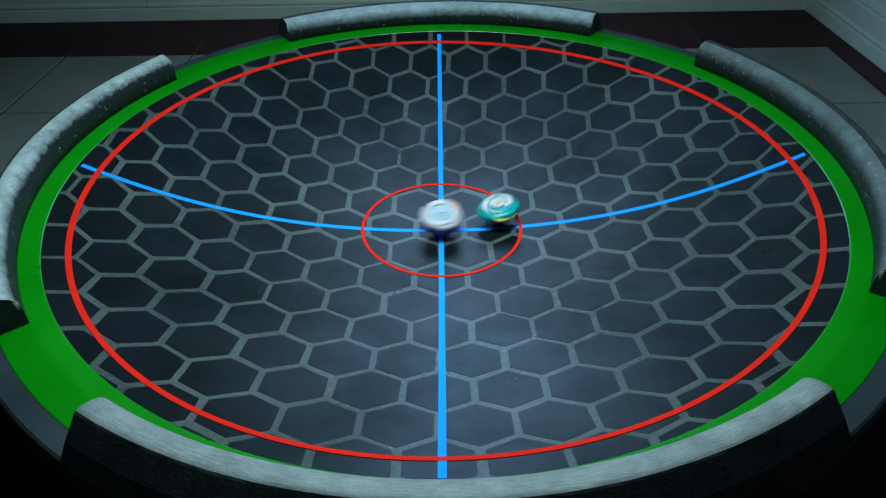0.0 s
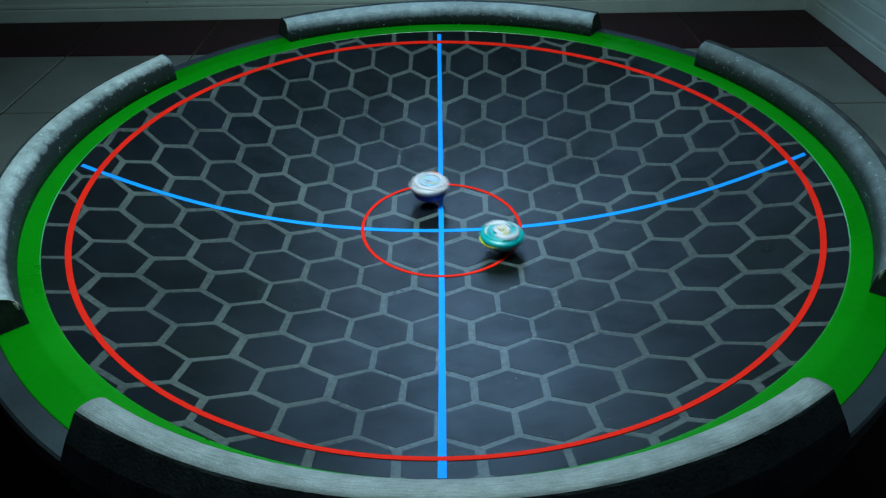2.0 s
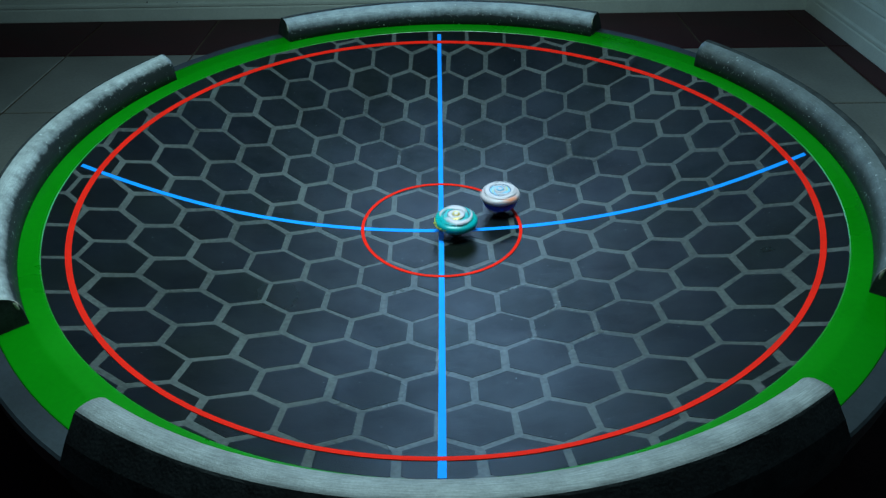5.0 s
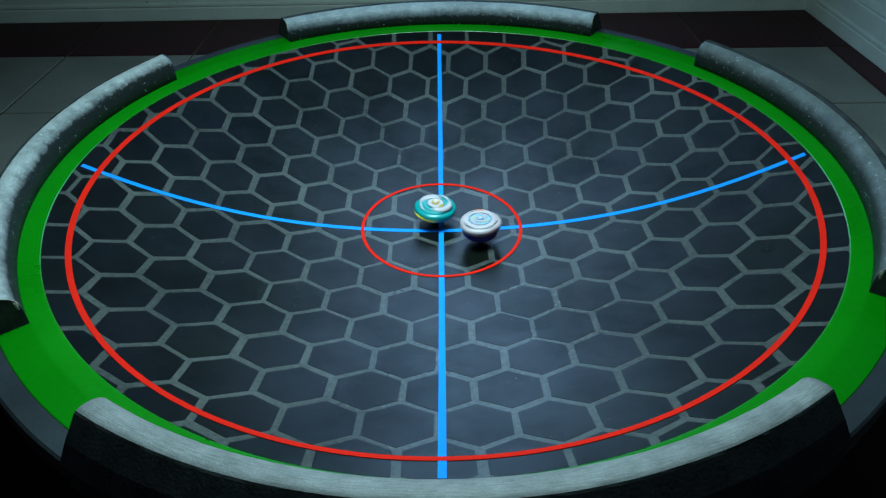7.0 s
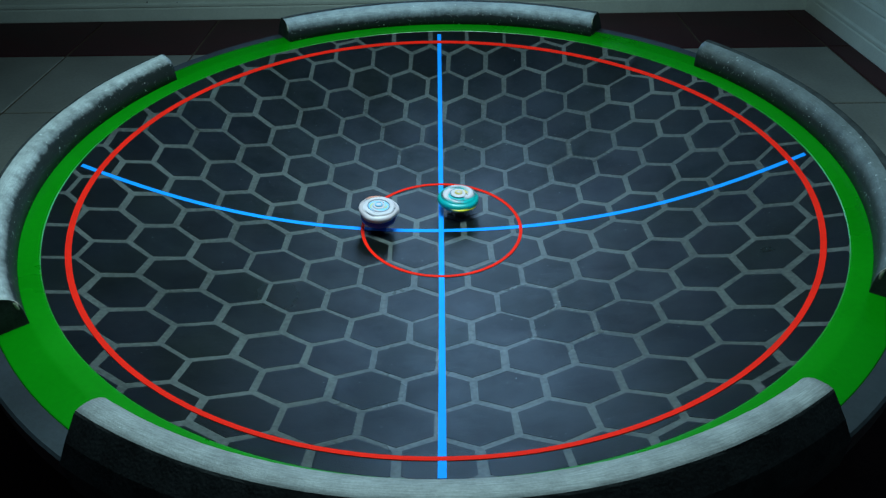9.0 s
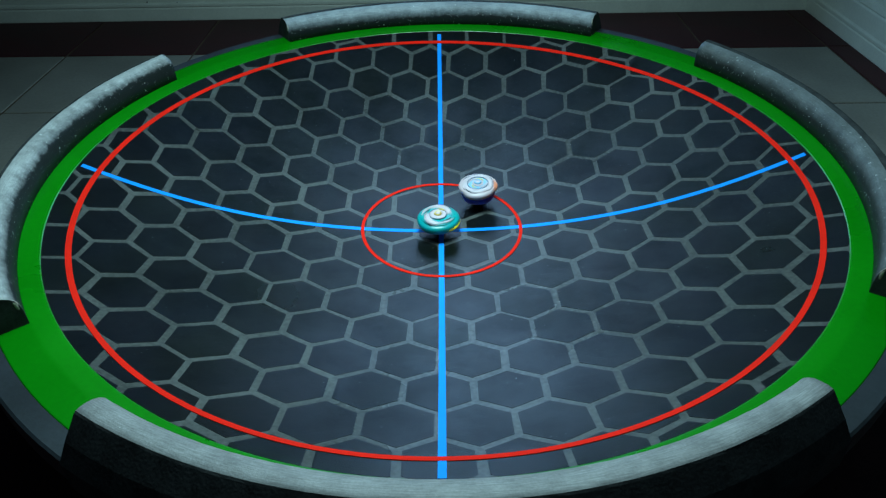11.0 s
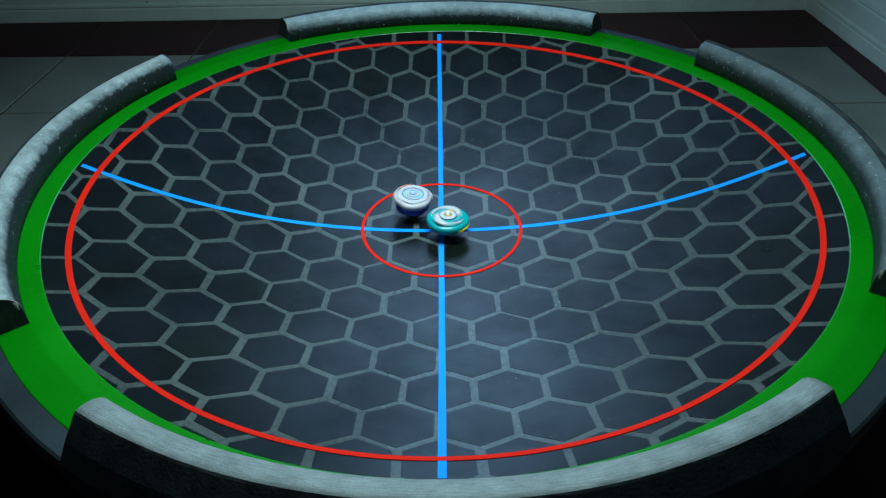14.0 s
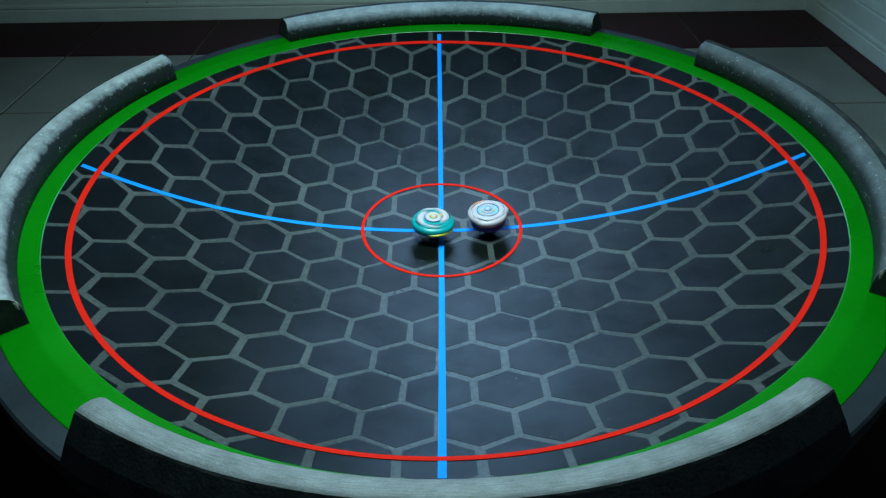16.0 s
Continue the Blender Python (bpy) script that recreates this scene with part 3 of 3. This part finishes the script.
def build_white():
    top = tagged(new("spinning_toy"), "spinning white and light blue battle top with navy base", "spinning top", "battling tops")
    part("tip", solid([(0.0014, 0.0), (0.005, 0.0008), (0.0095, 0.0028), (0.0140, 0.0055), (0.0172, 0.0085), (0.0188, 0.0111)], 28), M_NAVY, top, "navy plastic tip", True)
    part("weight_disc", blade_ring(0.008, 0.0232, 0.0090, 0.0190, 5, 0.0012), M_NAVY, top, "navy blue disc", True)
    part("blade_ring", blade_ring(0.013, 0.0270, 0.0190, 0.0280, 3, 0.0030), M_CREAM, top, "white wavy blade ring", True)
    part("face_plate", lathe([(0.0045, 0.0255), (0.0195, 0.0255), (0.0200, 0.0279), (0.0150, 0.0289), (0.0045, 0.0294)], 48), M_SKY, top, "light blue upper plate")
    part("face_ring", lathe([(0.0142, 0.0280), (0.0205, 0.0272), (0.0205, 0.0285), (0.0190, 0.0293), (0.0146, 0.0297)], 48), M_WHITE, top, "white raised ring", True)
    for a in (10, 130, 250):
        part("swirl_blade", swirl(0.0150, 0.0215, a, 95, 0.0016, 0.0272, 0.0302), M_WHITE, top, "white curved blade", True)
    for a in (75, 190, 320):
        part("groove", swirl(0.0175, 0.0222, a, 80, 0.0006, 0.0268, 0.0294), M_STEEL, top, "dark groove", True)
    part("groove_ring", lathe([(0.0134, 0.0286), (0.0143, 0.0286), (0.0143, 0.0298), (0.0134, 0.0298)], 40), M_STEEL, top, "dark groove ring")
    part("inner_ring", lathe([(0.0052, 0.0288), (0.0078, 0.0288), (0.0078, 0.0301), (0.0070, 0.0306), (0.0052, 0.0308)], 36), M_CREAM, top, "white inner ring", True)
    for a in (100, 290):
        part("detail", swirl(0.0098, 0.0125, a, 90, 0.0014, 0.0284, 0.0302), M_CREAM, top, "white detail", True)
    for a, w in ((40, 70), (215, 55)):
        part("detail", swirl(0.0088, 0.0112, a, w, 0.0012, 0.0286, 0.0303), M_PALE, top, "pale yellow detail", True)
    part("hub", solid([(0.0050, 0.0285), (0.0050, 0.0318), (0.0044, 0.0326), (0.0036, 0.0326), (0.0033, 0.0316)], 24), M_SKY, top, "light blue hub ring")
    part("cap", solid([(0.0030, 0.0312), (0.0030, 0.0321), (0.0020, 0.0326)], 20), M_CREAM, top, "white hub cap")
    part("mark", blade_ring(0.0215, 0.0266, 0.0226, 0.02840, 1, 0.0, steps=12, start=-18, span=36), M_ORANGE, top, "orange mark")
    # a taller toy: the navy base shows under the ring
    for ob in top.children:
        for v in ob.data.vertices:
            v.co.z = v.co.z * 1.24 if v.co.z < 0.0112 else v.co.z + 0.0026
    return top


TEAL, WHITE = build_teal(), build_white()


def glide(rows, t):
    """Place on a smooth path through rows of (t, x, y)."""
    k = 0
    while k < len(rows) - 2 and rows[k + 1][0] <= t:
        k += 1
    p = [rows[max(0, min(len(rows) - 1, k + d))] for d in (-1, 0, 1, 2)]
    h = p[2][0] - p[1][0]
    f = (t - p[1][0]) / h
    out = []
    for c in (1, 2):
        m1 = (p[2][c] - p[0][c]) / max(p[2][0] - p[0][0], 1e-6) * h
        m2 = (p[3][c] - p[1][c]) / max(p[3][0] - p[1][0], 1e-6) * h
        out.append((2 * f ** 3 - 3 * f * f + 1) * p[1][c] + (f ** 3 - 2 * f * f + f) * m1 + (3 * f * f - 2 * f ** 3) * p[2][c] + (f ** 3 - f * f) * m2)
    return out


def spun(rows, leans, marks, fast, slow, tall):
    """Poses of a top: the tip on the bowl, the axis near the bowl's normal with a lean, and a spin, in degrees a pose, that slows
    from fast to slow and brings the coloured mark round to the azimuths in marks."""
    turns, total = [(0, float(marks[0][1]))], float(marks[0][1])
    for (t0, a0), (t1, a1) in zip(marks, marks[1:]):
        n = round((t1 - t0) * FPS)
        rate = fast + (slow - fast) * (t0 + t1) / 32.0
        total += (a1 - a0) + 360 * round((rate * n - (a1 - a0)) / 360)
        turns.append((round(t1 * FPS), total))
    out = []
    for k in range(16 * FPS + 1):
        t = k / FPS
        x, y = glide(rows, t)
        lx, ly = glide(leans, t)
        axis = (Vector((0, 0, 1)).lerp(dish_normal(x, y), 0.5) + Vector((lx, ly, 0))).normalized()
        tilt = Vector((0, 0, 1)).rotation_difference(axis).to_matrix().to_4x4()
        foot = Vector((x, y, dish(x, y) + tall)) - axis * tall
        foot.z = dish(foot.x, foot.y) + 0.0016
        i = max(m for m in range(len(turns) - 1) if turns[m][0] <= k)
        (k0, s0), (k1, s1) = turns[i], turns[i + 1]
        out.append((t, Matrix.Translation(foot) @ tilt @ Matrix.Rotation(radians(s0 + (s1 - s0) * (k - k0) / (k1 - k0)), 4, "Z")))
    return out


def motions():
    teal_rows = [
        (0, 0.0697, 0.013), (0.1, 0.1072, 0.0626), (0.2, 0.1291, 0.0787), (0.3, 0.1411, 0.0941), (0.4, 0.1373, 0.0949),
        (0.5, 0.1169, 0.0832), (0.6, 0.0699, 0.0524), (0.7, 0.0361, 0.0226), (0.8, 0.0051, 0.0005), (0.9, -0.0233, -0.0454),
        (1, -0.0273, -0.0823), (1.1, -0.0244, -0.1222), (1.2, -0.02, -0.1378), (1.3, -0.0115, -0.1494), (1.4, 0.0103, -0.1443),
        (1.5, 0.0307, -0.13), (1.6, 0.0565, -0.0933), (1.7, 0.0611, -0.0632), (1.8, 0.0594, -0.0381), (1.9, 0.0444, -0.0081),
        (2, 0.0707, -0.0487), (2.1, 0.0918, -0.0854), (2.2, 0.0996, -0.0897), (2.3, 0.1081, -0.0803), (2.4, 0.1187, -0.062),
        (2.5, 0.1219, -0.0359), (2.6, 0.0941, -0.0201), (2.7, 0.0642, -0.018), (2.8, 0.0378, -0.0156), (2.9, 0.0124, 0.0068),
        (3, 0.0018, 0.03), (3.1, -0.0054, 0.0532), (3.2, -0.0092, 0.0583), (3.3, -0.013, 0.0534), (3.4, -0.0195, 0.0353),
        (3.5, -0.023, 0.0158), (3.6, -0.0299, -0.0116), (3.7, -0.0322, -0.0322), (3.8, -0.0353, -0.0464), (3.9, -0.0284, -0.0463),
        (4, -0.0129, -0.0355), (4.1, 0.0104, -0.0076), (4.2, 0.0197, 0.0081), (4.7, 0.0395, 0.034), (5.25, -0.0115, -0.044),
        (5.8, -0.0583, -0.0126), (6.3, -0.0573, 0.0298), (6.4, -0.0586, 0.0379), (6.5, -0.0569, 0.0429), (6.6, -0.0476, 0.0432),
        (6.7, -0.0382, 0.0418), (6.8, -0.025, 0.0337), (6.9, -0.0167, 0.0271), (7, -0.0111, 0.0173), (7.1, -0.0166, 0.0141),
        (7.2, -0.0276, 0.0174), (7.3, -0.0388, 0.027), (7.4, -0.0427, 0.0335), (7.5, -0.0428, 0.0384), (7.6, -0.0345, 0.0435),
        (7.7, -0.0224, 0.0452), (7.8, -0.0008, 0.0465), (7.9, 0.0113, 0.0411), (8, 0.0252, 0.0355), (8.1, 0.0354, 0.0136),
        (8.2, 0.0347, -0.0041), (8.3, 0.0243, -0.0194), (8.4, 0.0093, -0.0171), (8.5, 0.0022, -0.0153), (8.6, 0.0006, -0.0024),
        (8.7, 0.0007, 0.0089), (8.8, 0.0073, 0.0249), (8.9, 0.0121, 0.0345), (9, 0.0197, 0.0391), (9.1, 0.0327, 0.0383),
        (9.2, 0.04, 0.0345), (9.9, 0.0429, -0.0186), (10.6, 0.0028, -0.0214), (11.3, -0.013, 0.0027), (11.4, -0.013, 0.0027),
        (11.5, -0.012, 0.0043), (11.6, -0.0148, 0.0076), (11.7, -0.023, 0.0109), (11.8, -0.0275, 0.0109), (11.9, -0.0293, 0.0109),
        (12, -0.0285, 0.0125), (12.1, -0.0257, 0.0125), (12.2, -0.023, 0.0109), (12.3, -0.0175, 0.0125), (12.4, -0.0139, 0.0108),
        (12.5, -0.0084, 0.0123), (12.6, -0.0066, 0.0123), (12.7, -0.0029, 0.0106), (12.8, 0.0007, 0.0089), (12.9, 0.0061, 0.0087),
        (13, 0.0115, 0.0069), (13.2, 0.016, 0.005), (13.4, 0.0141, -0.0013), (13.6, 0.0122, -0.0028), (13.8, 0.0077, -0.0043),
        (14, 0.0049, -0.0106), (14.2, 0.0013, -0.012), (14.4, 0.0014, -0.0104), (14.6, 0.0023, -0.0073), (14.8, 0.0023, -0.0073),
        (15, 0.0014, -0.0088), (15.2, 0.0014, -0.0072), (15.4, 0.0005, -0.0088), (15.6, 0.0005, -0.0104), (15.8, -0.0067, -0.0118),
        (16, -0.0138, -0.0149),
    ]
    white_rows = [
        (0, -0.0033, -0.0095), (0.1, -0.0929, -0.0458), (0.2, -0.1413, -0.0661), (0.3, -0.1776, -0.0852), (0.4, -0.2064, -0.0734),
        (0.5, -0.2059, -0.0816), (0.6, -0.1791, -0.0564), (0.7, -0.149, -0.0232), (0.8, -0.1052, -0.0089), (0.9, -0.0387, 0.0296),
        (1, 0.0009, 0.0557), (1.1, 0.0462, 0.0821), (1.2, 0.0661, 0.0935), (1.3, 0.0768, 0.099), (1.4, 0.0741, 0.0971),
        (1.5, 0.0634, 0.0916), (1.6, 0.0354, 0.0864), (1.7, 0.015, 0.0809), (1.8, 0.0052, 0.0663), (1.9, 0.0093, 0.033),
        (2, -0.0195, 0.0635), (2.1, -0.0705, 0.0822), (2.2, -0.1025, 0.0746), (2.3, -0.1273, 0.0468), (2.4, -0.1374, 0.0126),
        (2.5, -0.1239, -0.0321), (2.6, -0.0856, -0.0706), (2.7, -0.0501, -0.081), (2.8, -0.0118, -0.0823), (2.9, 0.0417, -0.0757),
        (3, 0.0702, -0.0739), (3.1, 0.1018, -0.0438), (3.2, 0.1115, -0.0103), (3.3, 0.1102, 0.0275), (3.4, 0.0668, 0.0785),
        (3.5, 0.0229, 0.0855), (3.6, -0.0412, 0.0583), (3.7, -0.0733, 0.0241), (3.8, -0.0905, -0.016), (3.9, -0.0899, -0.0801),
        (4, -0.0777, -0.111), (4.1, -0.0463, -0.1332), (4.2, -0.0188, -0.1359), (4.65, 0.0663, -0.0758), (5.05, 0.0717, 0.0466),
        (5.5, 0.0121, 0.0852), (5.9, 0.056, 0.035), (6.3, 0.0955, -0.0381), (6.4, 0.0985, -0.0338), (6.5, 0.0988, -0.0307),
        (6.6, 0.0949, -0.0269), (6.7, 0.0888, -0.026), (6.8, 0.073, -0.0272), (6.9, 0.0609, -0.0258), (7, 0.0449, -0.0291),
        (7.1, 0.0273, -0.0341), (7.2, 0.0201, -0.0416), (7.3, 0.0095, -0.052), (7.4, 0.0026, -0.0565), (7.5, -0.0008, -0.0548),
        (7.6, -0.0076, -0.0546), (7.7, -0.0119, -0.0545), (7.8, -0.0205, -0.0513), (7.9, -0.0256, -0.0482), (8, -0.0325, -0.0466),
        (8.1, -0.0395, -0.0436), (8.2, -0.0422, -0.0405), (8.3, -0.0467, -0.0359), (8.4, -0.0495, -0.0281), (8.5, -0.0577, -0.0204),
        (8.6, -0.073, -0.0147), (8.7, -0.0785, -0.0103), (8.8, -0.0833, -0.0058), (8.9, -0.0844, -0.0026), (9, -0.0838, 0.0022),
        (9.1, -0.0766, 0.0027), (9.2, -0.0718, 0.0127), (9.9, -0.0557, 0.0624), (10.6, 0.0119, 0.0757), (11.3, 0.0665, 0.0319),
        (11.4, 0.0565, 0.0182), (11.5, 0.0447, 0.0014), (11.6, 0.0405, -0.0112), (11.7, 0.0426, -0.0241), (11.8, 0.0412, -0.0351),
        (11.9, 0.0397, -0.0476), (12, 0.0378, -0.0521), (12.1, 0.0357, -0.0598), (12.2, 0.0328, -0.0673), (12.3, 0.0253, -0.0653),
        (12.4, 0.0176, -0.0679), (12.5, 0.0059, -0.0643), (12.6, -0.0008, -0.0579), (12.7, -0.0085, -0.0546), (12.8, -0.0205, -0.0498),
        (12.9, -0.0292, -0.0419), (13, -0.0406, -0.0342), (13.2, -0.0532, -0.0234), (13.4, -0.0616, -0.0126), (13.6, -0.0613, 0.0003),
        (13.8, -0.0501, 0.0153), (14, -0.0406, 0.0319), (14.2, -0.0381, 0.0468), (14.4, -0.0289, 0.0568), (14.6, -0.0166, 0.0535),
        (14.8, -0.0025, 0.0532), (15, 0.015, 0.0393), (15.2, 0.0315, 0.0334), (15.4, 0.045, 0.0258), (15.6, 0.0489, 0.0124),
        (15.8, 0.0529, 0.0023), (16, 0.0558, -0.0093),
    ]
    teal_leans = [(0, -.13, .02), (.5, .02, 0), (1, -.05, 0), (1.5, 0, .02), (2, .03, 0), (3, .02, 0), (3.5, .10, .02), (4, .02, 0),
                  (6.5, .05, 0), (8, .04, -.02), (9, .05, .02), (11.5, -.03, -.02), (12.5, .02, -.03), (14, .03, 0), (15, -.02, -.03), (16, .05, -.01)]
    white_leans = [(0, .03, -.24), (.5, -.03, -.14), (1, .02, -.02), (1.5, 0, 0), (2.5, -.04, -.04), (3.5, -.03, 0), (4, .02, 0), (6.5, -.03, .02),
                   (7.5, .02, 0), (8.5, .06, 0), (9, .05, -.02), (11.5, -.04, -.05), (12.5, .03, -.02), (13.5, .06, 0), (14.5, .05, -.04), (16, -.04, -.03)]
    teal_marks = [(0, 290), (.5, 265), (1, 90), (1.5, 90), (2, 215), (2.5, 270), (3, 240), (3.5, 190), (4, 60), (6.5, 215), (7, 235), (7.5, 235),
                  (8, 275), (8.5, 330), (9, 290), (11.5, 265), (12, 190), (12.5, 310), (13, 315), (13.5, 300), (14, 340), (14.5, 250), (15, 290), (15.5, 235), (16, 300)]
    white_marks = [(0, 40), (.5, 60), (1, 120), (1.5, 60), (2, 70), (2.5, 45), (3, 80), (3.5, 60), (4, 90), (6.5, 80), (7, 90), (7.5, 120),
                   (8, 110), (8.5, 80), (9, 110), (11.5, 50), (12, 30), (12.5, 75), (13, 70), (13.5, 130), (14, 120), (14.5, 45), (15, 60), (15.5, 160), (16, 120)]
    walk(TEAL, spun(teal_rows, teal_leans, teal_marks, -84.0, -72.0, 0.0265))
    walk(WHITE, spun(white_rows, white_leans, white_marks, -84.0, -60.0, 0.032))


motions()
